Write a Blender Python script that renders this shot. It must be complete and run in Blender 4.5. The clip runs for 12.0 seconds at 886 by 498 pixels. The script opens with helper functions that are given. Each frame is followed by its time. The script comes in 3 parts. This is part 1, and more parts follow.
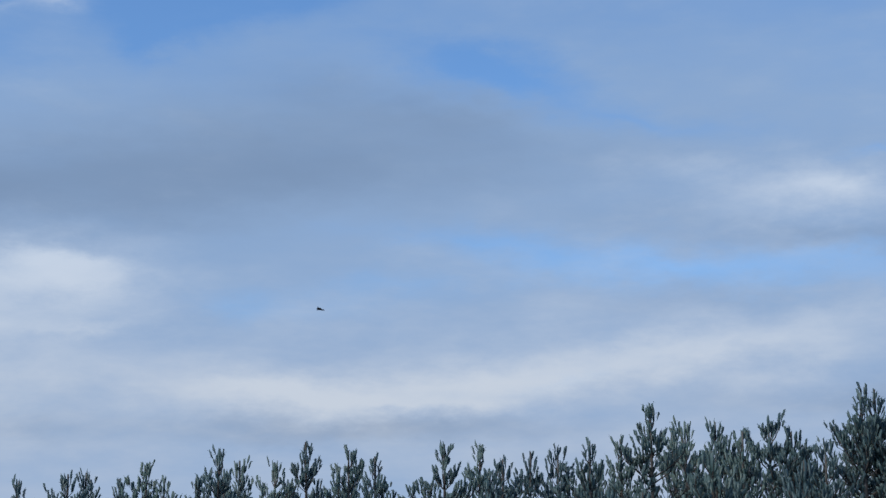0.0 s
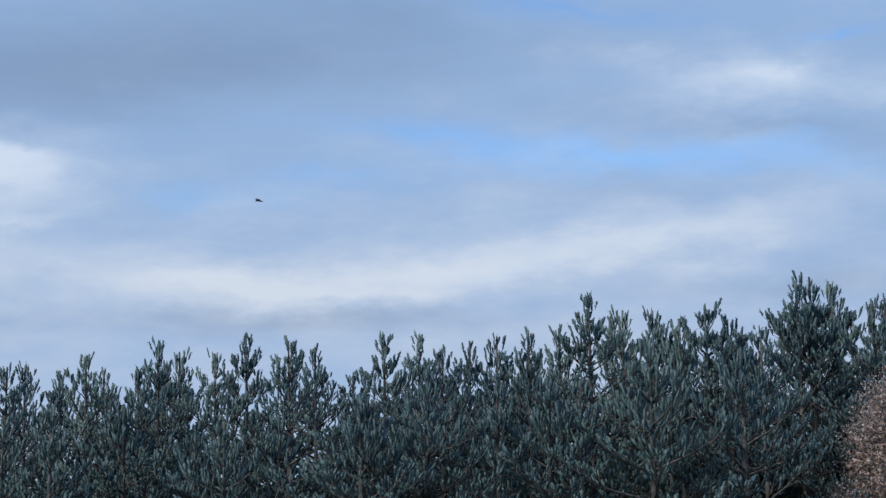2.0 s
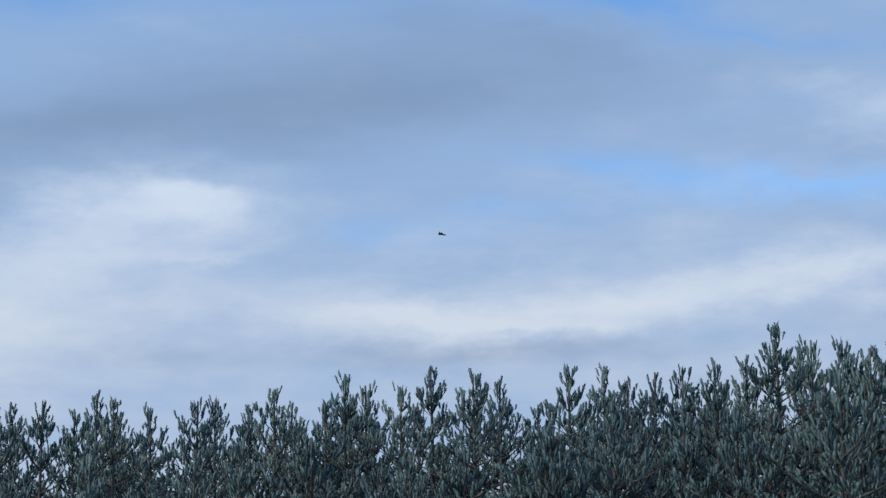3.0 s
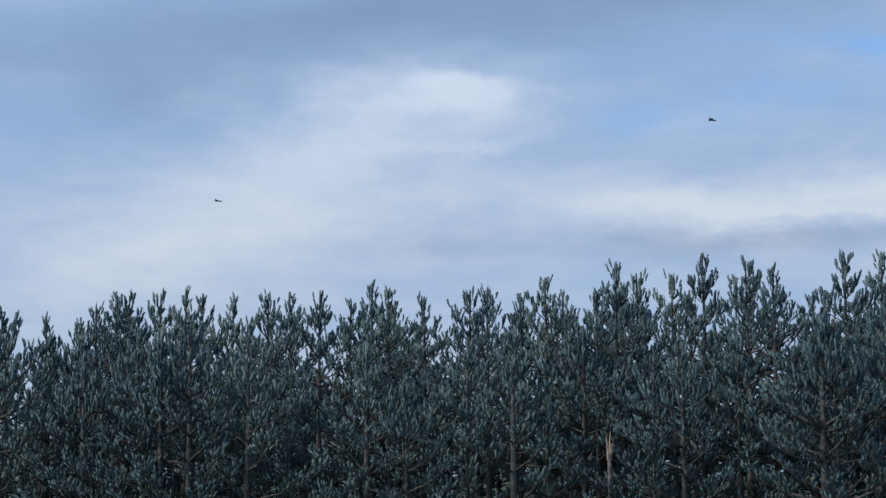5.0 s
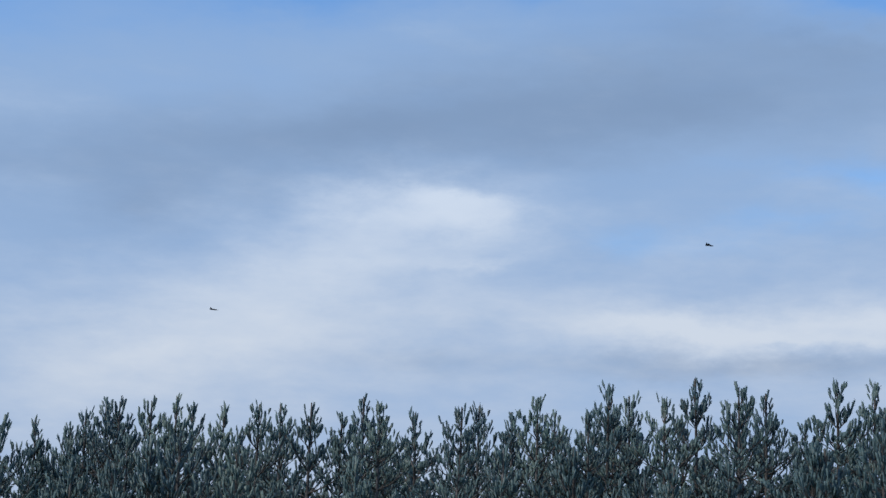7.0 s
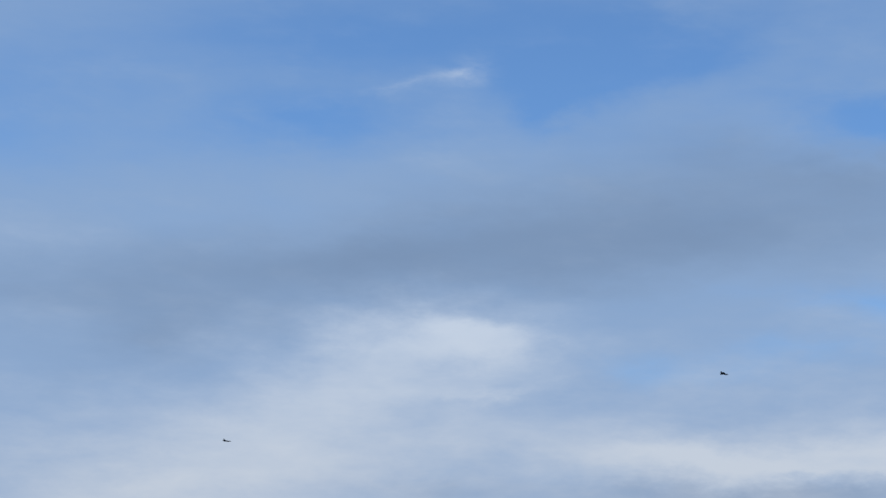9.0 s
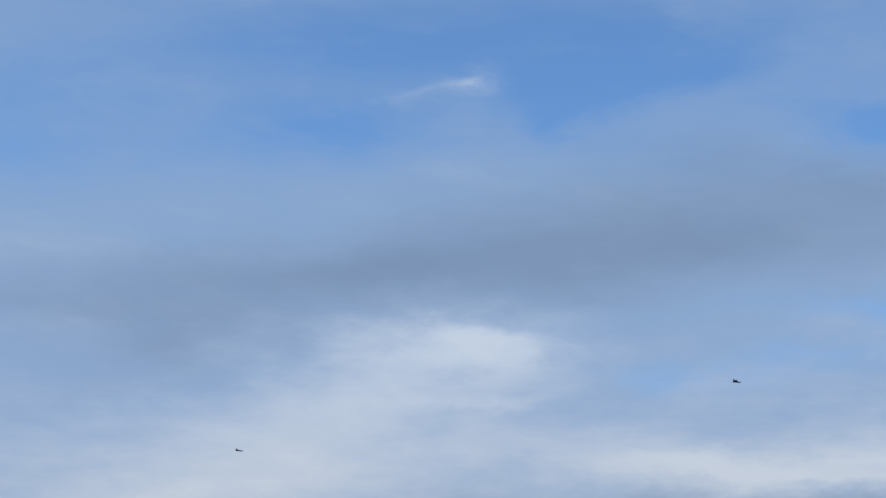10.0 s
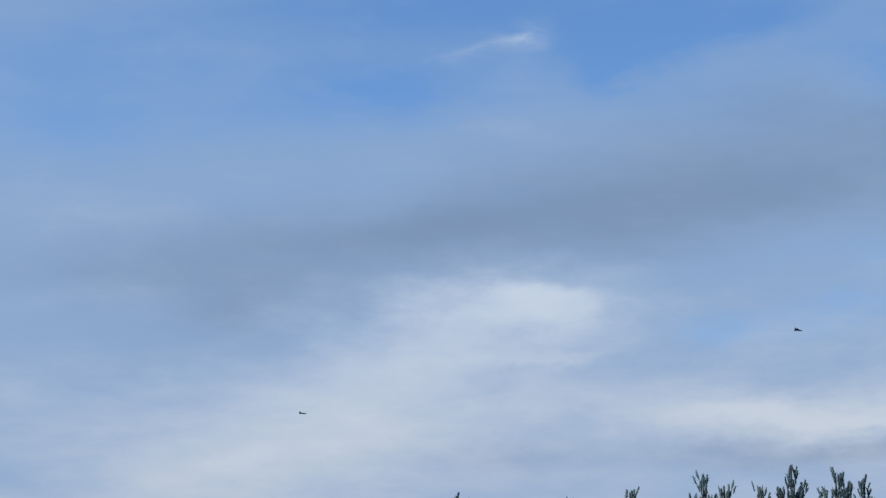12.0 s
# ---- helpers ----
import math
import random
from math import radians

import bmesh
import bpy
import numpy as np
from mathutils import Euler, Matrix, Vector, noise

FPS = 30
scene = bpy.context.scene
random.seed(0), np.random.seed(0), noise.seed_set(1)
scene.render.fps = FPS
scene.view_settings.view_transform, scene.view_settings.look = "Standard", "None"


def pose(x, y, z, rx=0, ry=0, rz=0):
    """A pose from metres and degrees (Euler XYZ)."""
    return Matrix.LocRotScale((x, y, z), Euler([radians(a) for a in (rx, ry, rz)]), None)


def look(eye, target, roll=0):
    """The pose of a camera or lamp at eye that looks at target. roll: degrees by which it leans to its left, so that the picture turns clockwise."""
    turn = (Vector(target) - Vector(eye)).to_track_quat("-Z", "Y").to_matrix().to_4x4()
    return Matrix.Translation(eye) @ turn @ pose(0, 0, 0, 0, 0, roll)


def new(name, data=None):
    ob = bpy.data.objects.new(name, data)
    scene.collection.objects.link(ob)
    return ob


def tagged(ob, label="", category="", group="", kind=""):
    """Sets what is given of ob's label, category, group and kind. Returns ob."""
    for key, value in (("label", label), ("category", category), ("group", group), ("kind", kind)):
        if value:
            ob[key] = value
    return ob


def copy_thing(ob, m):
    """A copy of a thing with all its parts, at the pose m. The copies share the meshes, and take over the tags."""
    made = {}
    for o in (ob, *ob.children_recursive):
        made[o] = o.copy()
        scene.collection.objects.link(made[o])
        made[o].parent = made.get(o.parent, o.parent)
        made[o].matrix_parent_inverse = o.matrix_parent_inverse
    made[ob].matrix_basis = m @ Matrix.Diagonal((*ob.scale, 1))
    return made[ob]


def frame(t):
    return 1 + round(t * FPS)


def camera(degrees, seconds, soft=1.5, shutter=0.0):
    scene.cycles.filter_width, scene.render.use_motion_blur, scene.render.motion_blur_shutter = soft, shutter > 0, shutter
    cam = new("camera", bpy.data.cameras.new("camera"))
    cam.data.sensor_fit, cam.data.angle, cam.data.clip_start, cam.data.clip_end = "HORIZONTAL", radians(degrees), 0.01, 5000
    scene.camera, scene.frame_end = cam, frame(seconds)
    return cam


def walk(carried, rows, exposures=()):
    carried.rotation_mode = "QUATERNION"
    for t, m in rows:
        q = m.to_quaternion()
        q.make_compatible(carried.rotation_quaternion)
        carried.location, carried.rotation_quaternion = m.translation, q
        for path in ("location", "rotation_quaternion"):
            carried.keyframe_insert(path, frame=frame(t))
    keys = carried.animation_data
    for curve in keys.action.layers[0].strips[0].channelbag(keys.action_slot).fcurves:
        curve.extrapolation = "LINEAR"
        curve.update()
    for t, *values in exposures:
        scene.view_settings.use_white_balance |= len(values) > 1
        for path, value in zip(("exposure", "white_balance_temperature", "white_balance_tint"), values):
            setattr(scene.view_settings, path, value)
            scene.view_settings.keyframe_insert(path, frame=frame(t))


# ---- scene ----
cam = camera(27.53, 12.0, soft=1.4)


def aim(t, back, turn, tilt, lean):
    """A camera row: metres back from the standing place, turn to the right, tilt up, lean to the left, in degrees."""
    a, b = radians(turn), radians(tilt)
    eye = Vector((0.0, -back, 2.0))
    way = Vector((math.sin(a) * math.cos(b), math.cos(a) * math.cos(b), math.sin(b)))
    return t, look(eye, eye + way * 100, lean)


walk(cam, [
    aim(0.0, 0, 4.52, 12.94, -0.50), aim(0.3, 0, 5.76, 13.61, -1.36), aim(0.5, 0, 6.18, 13.16, -1.19),
    aim(0.6, 0.3, 6.00, 12.50, -1.60), aim(0.7, 2.8, 5.86, 11.55, -1.45), aim(0.8, 6.5, 5.32, 9.96, -1.10),
    aim(0.9, 10.2, 4.83, 8.58, -0.62), aim(1.0, 13, 4.53, 7.59, -0.89), aim(1.1, 15.7, 4.31, 7.02, -0.24),
    aim(1.2, 14.7, 4.46, 6.86, -0.18), aim(1.3, 11.1, 4.95, 7.33, -0.32), aim(1.4, 7.4, 5.40, 7.80, -0.36),
    aim(1.5, 3.9, 5.83, 8.25, -0.42), aim(1.6, 2, 6.16, 8.62, -0.56), aim(1.7, 1.4, 6.36, 8.81, -0.91),
    aim(2.0, 0, 6.44, 9.45, -1.10), aim(2.5, 0, 4.53, 10.57, -0.97), aim(3.0, 0, 0.58, 10.57, -0.84),
    aim(3.5, 0, -3.67, 9.48, -1.08), aim(3.7, 0, -4.81, 8.85, -0.97), aim(5.3, 0, -8.16, 7.00, -0.26),
    aim(5.5, 0, -8.10, 6.94, -0.29), aim(6.0, 0, -8.03, 7.98, 0.64), aim(6.5, 0, -8.22, 10.03, 1.49),
    aim(7.0, 0, -7.97, 10.80, 1.61), aim(7.2, 0, -7.81, 10.95, 1.54), aim(8.8, 0, -8.16, 14.67, 1.39),
    aim(9.0, 0, -8.52, 14.90, 1.43), aim(9.5, 0, -9.01, 15.00, 1.59), aim(10.0, 0, -8.91, 15.17, 1.30),
    aim(10.5, 0, -9.69, 15.12, 1.48), aim(11.0, 0, -10.80, 15.17, 0.61), aim(11.5, 0, -10.99, 15.21, 0.12),
    aim(12.0, 0, -10.75, 13.83, -0.07)],
     [(0.0, -0.03), (0.9, -0.08), (1.2, -0.08), (1.7, 0.14), (2.5, 0.15), (3.5, 0.11), (5.5, 0.11), (7.0, 0.10), (9.0, -0.05), (12.0, -0.04)])

# ---- sky, sun ----
SUN_UP, SUN_WAY = radians(46), Vector((-0.80, -0.48, 0))

world = bpy.data.worlds.new("sky")
scene.world = world
world.use_nodes = True
wn, wl = world.node_tree.nodes, world.node_tree.links
wn.clear()


def wnode(kind):
    return wn.new(kind)


def wmath(op, a, b=None, c=None):
    n = wnode("ShaderNodeMath")
    n.operation = op
    for k, v in enumerate((a, b, c)):
        if v is None:
            continue
        if isinstance(v, (int, float)):
            n.inputs[k].default_value = v
        else:
            wl.new(v, n.inputs[k])
    return n.outputs[0]


def wnoise(vec, scale, detail, rough, stretch=(1, 1, 1), shift=(0, 0, 0)):
    m = wnode("ShaderNodeMapping")
    m.inputs["Scale"].default_value, m.inputs["Location"].default_value = stretch, shift
    wl.new(vec, m.inputs["Vector"])
    n = wnode("ShaderNodeTexNoise")
    wl.new(m.outputs[0], n.inputs["Vector"])
    n.inputs["Scale"].default_value, n.inputs["Detail"].default_value, n.inputs["Roughness"].default_value = scale, detail, rough
    return n


way = wnode("ShaderNodeTexCoord").outputs["Generated"]
xyz = wnode("ShaderNodeSeparateXYZ")
wl.new(way, xyz.inputs[0])
ahead = wmath("MAXIMUM", xyz.outputs["Y"], 0.05)
sky_u, sky_v = wmath("DIVIDE", xyz.outputs["X"], ahead), wmath("DIVIDE", xyz.outputs["Z"], ahead)

# the cloud layer is drawn out sideways, so its wisps are warped more along than across
warp = wnoise(way, 7.0, 3.0, 0.55, (1, 1, 2.6))
warp_fine = wnoise(way, 24.0, 5.0, 0.65, (1, 1, 2.2), (3, 1, 2))
ws, wf = wnode("ShaderNodeSeparateColor"), wnode("ShaderNodeSeparateColor")
wl.new(warp.outputs["Color"], ws.inputs[0])
wl.new(warp_fine.outputs["Color"], wf.inputs[0])


def warped(base, coarse, fine, a, b):
    one = wmath("MULTIPLY_ADD", wmath("SUBTRACT", coarse, 0.5), a, base)
    return wmath("MULTIPLY_ADD", wmath("SUBTRACT", fine, 0.5), b, one)


place = wnode("ShaderNodeCombineXYZ")
wl.new(warped(sky_u, ws.outputs[0], wf.outputs[0], 0.10, 0.060), place.inputs[0])
wl.new(warped(sky_v, ws.outputs[1], wf.outputs[1], 0.035, 0.026), place.inputs[1])


class Layer:
    """A sum of soft patches over the sky."""

    def __init__(self, start):
        self.out = start

    def patch(self, u, v, wide, high, amount, lean=0.0):
        m = wnode("ShaderNodeMapping")
        m.vector_type = "TEXTURE"
        m.inputs["Location"].default_value = (u, v, 0)
        m.inputs["Rotation"].default_value = (0, 0, radians(lean))
        m.inputs["Scale"].default_value = (wide * 1.7, high * 1.7, 1)
        wl.new(place.outputs[0], m.inputs["Vector"])
        g = wnode("ShaderNodeTexGradient")
        g.gradient_type = "QUADRATIC_SPHERE"
        wl.new(m.outputs[0], g.inputs[0])
        self.out = wmath("MULTIPLY_ADD", g.outputs["Fac"], amount, self.out)


streaks = wnoise(way, 4.0, 6.0, 0.58, (1, 1, 4.5), (1.3, 0.2, 0.7))
streaks_b = wnoise(way, 3.0, 5.0, 0.55, (1, 1, 4.0), (5.1, 2.2, 3.7))
fleece = wnoise(way, 16.0, 6.0, 0.6, (1, 1, 3.0), (2.1, 7.2, 0.7))

# lit cloud
low = wnode("ShaderNodeMapRange")
low.interpolation_type = "SMOOTHSTEP"
wl.new(sky_v, low.inputs[0])
for k, v in zip((1, 2, 3, 4), (0.30, 0.08, 0.0, 0.62)):
    low.inputs[k].default_value = v
lit = Layer(wmath("ADD", low.outputs[0], wmath("MULTIPLY", wmath("SUBTRACT", streaks.outputs["Fac"], 0.5), 0.7)))
lit.out = wmath("MULTIPLY_ADD", wmath("SUBTRACT", fleece.outputs["Fac"], 0.5), 0.95, lit.out)
lit.patch(-0.145, 0.213, 0.066, 0.023, 0.90, -4)
lit.patch(-0.225, 0.178, 0.110, 0.030, 0.30, 24)
lit.patch(-0.135, 0.221, 0.050, 0.008, 0.42, -8)
lit.patch(-0.110, 0.209, 0.040, 0.008, 0.26, -4)
lit.patch(-0.195, 0.204, 0.060, 0.016, 0.30, 14)
lit.patch(-0.090, 0.166, 0.085, 0.020, 0.30, 0)
lit.patch(-0.135, 0.182, 0.050, 0.006, 0.40, 3)
lit.patch(0.050, 0.143, 0.060, 0.006, 0.45, -2)
lit.patch(-0.185, 0.190, 0.130, 0.040, 0.50, 14)
lit.patch(-0.300, 0.138, 0.135, 0.040, 0.80, 6)
lit.patch(-0.020, 0.146, 0.090, 0.014, 0.80, -4)
lit.patch(0.090, 0.155, 0.130, 0.016, 0.85, 8)
lit.patch(0.240, 0.180, 0.160, 0.021, 0.85, 8)
lit.patch(0.310, 0.267, 0.110, 0.019, 1.15, -3)
lit.patch(-0.137, 0.378, 0.024, 0.010, 0.52, 8)
lit.patch(-0.175, 0.371, 0.070, 0.008, 0.40, 13)
lit.patch(-0.400, 0.290, 0.060, 0.020, 0.25, 0)
lit.patch(-0.180, 0.318, 0.060, 0.010, 0.25, -6)
lit.patch(0.360, 0.330, 0.100, 0.030, 0.35, 25)
lit.patch(0.240, 0.250, 0.160, 0.040, 0.30, 0)
lit.patch(0.100, 0.190, 0.200, 0.040, 0.22, 4)
lit.patch(-0.430, 0.180, 0.090, 0.030, 0.20, 0)

# clear gaps
high = wnode("ShaderNodeMapRange")
high.interpolation_type = "SMOOTHSTEP"
wl.new(sky_v, high.inputs[0])
for k, v in zip((1, 2, 3, 4), (0.24, 0.40, 0.0, 0.50)):
    high.inputs[k].default_value = v
gap = Layer(wmath("ADD", high.outputs[0], wmath("MULTIPLY", wmath("SUBTRACT", streaks_b.outputs["Fac"], 0.5), 0.6)))
gap.out = wmath("MULTIPLY_ADD", wmath("SUBTRACT", 0.5, fleece.outputs["Fac"]), 0.35, gap.out)
gap.patch(-0.050, 0.378, 0.075, 0.022, 1.05, 8)
gap.patch(-0.085, 0.352, 0.030, 0.012, 0.60, 20)
gap.patch(-0.235, 0.345, 0.100, 0.022, 0.65, 0)
gap.patch(-0.180, 0.400, 0.200, 0.030, 0.45, 0)
gap.patch(0.115, 0.340, 0.065, 0.018, 0.85, -10)
gap.patch(0.200, 0.312, 0.080, 0.012, 0.45, -12)
gap.patch(0.205, 0.225, 0.180, 0.016, 0.62, -4)
gap.patch(0.005, 0.193, 0.075, 0.016, 0.15, 0)
gap.patch(0.060, 0.205, 0.100, 0.014, 0.28, 5)
gap.patch(-0.030, 0.190, 0.050, 0.014, 0.25, 0)
gap.patch(0.310, 0.224, 0.110, 0.012, 0.30, -4)
gap.patch(0.100, 0.228, 0.100, 0.012, 0.30, -6)
gap.patch(0.140, 0.158, 0.070, 0.008, 0.45, 10)
gap.patch(0.340, 0.295, 0.040, 0.006, 0.60, 10)
gap.patch(-0.420, 0.350, 0.090, 0.050, 0.30, 0)

# heavier, greyer cloud
grey = Layer(wmath("MULTIPLY", wmath("SUBTRACT", streaks.outputs["Fac"], 0.42), 0.8))
grey.patch(0.000, 0.280, 0.185, 0.052, 0.72, -2)
grey.patch(-0.180, 0.264, 0.195, 0.036, 0.76, 2)
grey.patch(-0.320, 0.218, 0.100, 0.036, 0.52, 10)
grey.patch(0.030, 0.125, 0.130, 0.011, 0.90, 2)
grey.patch(0.260, 0.205, 0.110, 0.010, 0.30, 0)
grey.patch(0.330, 0.150, 0.120, 0.014, 0.55, 0)
grey.patch(-0.150, 0.128, 0.090, 0.012, 0.40, 0)
grey.patch(0.070, 0.312, 0.140, 0.030, 0.50, -6)
grey.patch(-0.400, 0.245, 0.110, 0.030, 0.30, 4)
grey.patch(0.300, 0.240, 0.110, 0.012, 0.45, -4)

clear = wnode("ShaderNodeTexSky")
clear.sky_type, clear.sun_disc, clear.sun_elevation = "NISHITA", False, SUN_UP
clear.sun_rotation = math.atan2(SUN_WAY.x, SUN_WAY.y)
clear.air_density, clear.dust_density, clear.ozone_density = 1.0, 0.5, 2.0
dim = wnode("ShaderNodeMix")
dim.data_type, dim.blend_type = "RGBA", "MULTIPLY"
dim.inputs["Factor"].default_value = 1.0
wl.new(clear.outputs[0], dim.inputs["A"])
dim.inputs["B"].default_value = (0.095, 0.130, 0.165, 1)


def blend(fac, a, b, full=1.0):
    n = wnode("ShaderNodeMix")
    n.data_type = "RGBA"
    n.inputs["Factor"].default_value = 1.0
    r = wnode("ShaderNodeMapRange")
    r.interpolation_type = "SMOOTHSTEP"
    wl.new(fac, r.inputs[0])
    r.inputs[2].default_value = full
    wl.new(r.outputs[0], n.inputs["Factor"])
    for sock, v in (("A", a), ("B", b)):
        if isinstance(v, tuple):
            n.inputs[sock].default_value = (*v, 1)
        else:
            wl.new(v, n.inputs[sock])
    return n.outputs["Result"]


thin_cloud, grey_cloud, lit_cloud = (0.270, 0.403, 0.630), (0.205, 0.305, 0.480), (0.56, 0.655, 0.80)
tone = blend(grey.out, thin_cloud, grey_cloud)
tone = blend(gap.out, tone, dim.outputs["Result"])
tone = blend(lit.out, tone, blend(wmath("MULTIPLY", low.outputs[0], 1.4), lit_cloud, (0.575, 0.635, 0.725)), 1.62)
back = wnode("ShaderNodeBackground")
back.inputs["Strength"].default_value = 1.0
wl.new(tone, back.inputs["Color"])
wl.new(back.outputs[0], wnode("ShaderNodeOutputWorld").inputs["Surface"])

sun = new("sun", bpy.data.lights.new("sun", "SUN"))
sun.data.energy, sun.data.angle, sun.data.color = 2.8, radians(11), (1.0, 0.955, 0.89)
sun_from = SUN_WAY.normalized() * math.cos(SUN_UP) + Vector((0, 0, math.sin(SUN_UP)))
sun.matrix_world = look(sun_from * 60, (0, 0, 0))


# ---- materials ----
def material(name, stops, scale=8.0, rough=0.7, detail=6.0, bump=0.0, island=0.0, each=0.0, metal=0.0, coat=0.0, sheer=0.0, spec=0.3, cast=None):
    """A noise-mottled material. stops: colours from dark to light; island, each: how far pieces and objects vary."""
    m = bpy.data.materials.new(name)
    m.use_nodes = True
    nt = m.node_tree
    b = nt.nodes["Principled BSDF"]
    co = nt.nodes.new("ShaderNodeTexCoord")
    n = nt.nodes.new("ShaderNodeTexNoise")
    n.inputs["Scale"].default_value, n.inputs["Detail"].default_value, n.inputs["Roughness"].default_value = scale, detail, 0.6
    nt.links.new(co.outputs["Object"], n.inputs["Vector"])
    fac = n.outputs["Fac"]
    geo, info = nt.nodes.new("ShaderNodeNewGeometry"), nt.nodes.new("ShaderNodeObjectInfo")
    for amount, src in ((island, geo.outputs["Random Per Island"]), (each, info.outputs["Random"])):
        if amount:
            s = nt.nodes.new("ShaderNodeMath")
            s.operation, s.inputs[1].default_value = "SUBTRACT", 0.5
            nt.links.new(src, s.inputs[0])
            a = nt.nodes.new("ShaderNodeMath")
            a.operation, a.inputs[1].default_value = "MULTIPLY_ADD", amount
            nt.links.new(s.outputs[0], a.inputs[0])
            nt.links.new(fac, a.inputs[2])
            fac = a.outputs[0]
    ramp = nt.nodes.new("ShaderNodeValToRGB")
    nt.links.new(fac, ramp.inputs[0])
    els = ramp.color_ramp.elements
    while len(els) < len(stops):
        els.new(0.5)
    for k, c in enumerate(stops):
        els[k].position = 0.25 + 0.5 * k / max(1, len(stops) - 1)
        els[k].color = (*c, 1)
    tone = ramp.outputs[0]
    if cast:
        mix = nt.nodes.new("ShaderNodeMix")
        mix.data_type, mix.blend_type = "RGBA", "MULTIPLY"
        nt.links.new(info.outputs["Random"], mix.inputs["Factor"])
        nt.links.new(tone, mix.inputs["A"])
        mix.inputs["B"].default_value = (*cast, 1)
        tone = mix.outputs["Result"]
    nt.links.new(tone, b.inputs["Base Color"])
    b.inputs["Roughness"].default_value, b.inputs["Metallic"].default_value = rough, metal
    b.inputs["Coat Weight"].default_value = coat
    b.inputs["Coat Roughness"].default_value = 0.06
    b.inputs["Specular IOR Level"].default_value = spec
    if bump:
        bn = nt.nodes.new("ShaderNodeBump")
        bn.inputs["Strength"].default_value, bn.inputs["Distance"].default_value = bump, 0.02
        nt.links.new(n.outputs["Fac"], bn.inputs["Height"])
        nt.links.new(bn.outputs[0], b.inputs["Normal"])
    if sheer:
        t = nt.nodes.new("ShaderNodeBsdfTranslucent")
        nt.links.new(tone, t.inputs[0])
        mx = nt.nodes.new("ShaderNodeMixShader")
        mx.inputs[0].default_value = sheer
        nt.links.new(b.outputs[0], mx.inputs[1])
        nt.links.new(t.outputs[0], mx.inputs[2])
        nt.links.new(mx.outputs[0], nt.nodes["Material Output"].inputs["Surface"])
    return m


MAT_NEEDLE = material("pine_needles", [(0.027, 0.058, 0.066), (0.064, 0.115, 0.128), (0.142, 0.200, 0.220)], 3.0, 0.5, 9, island=0.14, each=0.25, sheer=0.25, spec=0.5, cast=(1.06, 1.03, 0.82))
MAT_BARK = material("pine_bark", [(0.030, 0.027, 0.025), (0.075, 0.066, 0.060), (0.17, 0.155, 0.145)], 14, 0.9, 8, bump=0.6, each=0.2)
MAT_SPLINTER = material("broken_wood", [(0.30, 0.20, 0.13), (0.50, 0.37, 0.26)], 20, 0.85, 6, bump=0.5)
MAT_LEAF = material("dry_leaves", [(0.215, 0.145, 0.110), (0.355, 0.250, 0.198), (0.48, 0.385, 0.33)], 1.1, 0.65, 4, island=0.6, sheer=0.2)
MAT_LEAF_PALE = material("pale_dry_leaves", [(0.19, 0.14, 0.125), (0.33, 0.26, 0.24), (0.47, 0.41, 0.39)], 1.1, 0.65, 4, island=0.6, sheer=0.2)
MAT_TWIG = material("shrub_twigs", [(0.16, 0.125, 0.11), (0.32, 0.265, 0.245)], 9, 0.9, 6)
MAT_GRASS = material("grass", [(0.035, 0.050, 0.020), (0.060, 0.080, 0.030), (0.110, 0.105, 0.055)], 0.7, 0.9, 12, bump=0.8)
MAT_PAINT = material("navy_paint", [(0.003, 0.007, 0.022), (0.005, 0.011, 0.032)], 3, 0.34, 4, coat=0.18, spec=0.25)
MAT_GLASS = material("tinted_glass", [(0.008, 0.010, 0.013), (0.012, 0.014, 0.018)], 2, 0.04, 2, spec=0.6)
MAT_RUBBER = material("black_rubber", [(0.012, 0.012, 0.013), (0.025, 0.025, 0.026)], 12, 0.75, 6, bump=0.2)
MAT_ALLOY = material("wheel_alloy", [(0.42, 0.43, 0.45), (0.55, 0.56, 0.58)], 6, 0.32, 4, metal=0.9)
MAT_AIRCRAFT = material("grey_aircraft_paint", [(0.008, 0.010, 0.014), (0.014, 0.017, 0.022)], 0.6, 0.7, 5, spec=0.15)
MAT_LAMP = material("lamp_lens", [(0.45, 0.46, 0.48), (0.6, 0.61, 0.63)], 8, 0.1, 2)


# ---- mesh helpers ----
def part(name, mesh, mat, parent=None, label="", smooth=False):
    """Links a mesh, or a bmesh, as one object under a thing."""
    if not isinstance(mesh, bpy.types.Mesh):
        bm, mesh = mesh, bpy.data.meshes.new(name)
        bm.to_mesh(mesh)
        bm.free()
    mesh.materials.clear()
    mesh.materials.append(mat)
    if smooth:
        mesh.polygons.foreach_set("use_smooth", [True] * len(mesh.polygons))
    ob = new(name, mesh)
    if parent is not None:
        ob.parent = parent
    if label:
        ob["label"] = label
    return ob


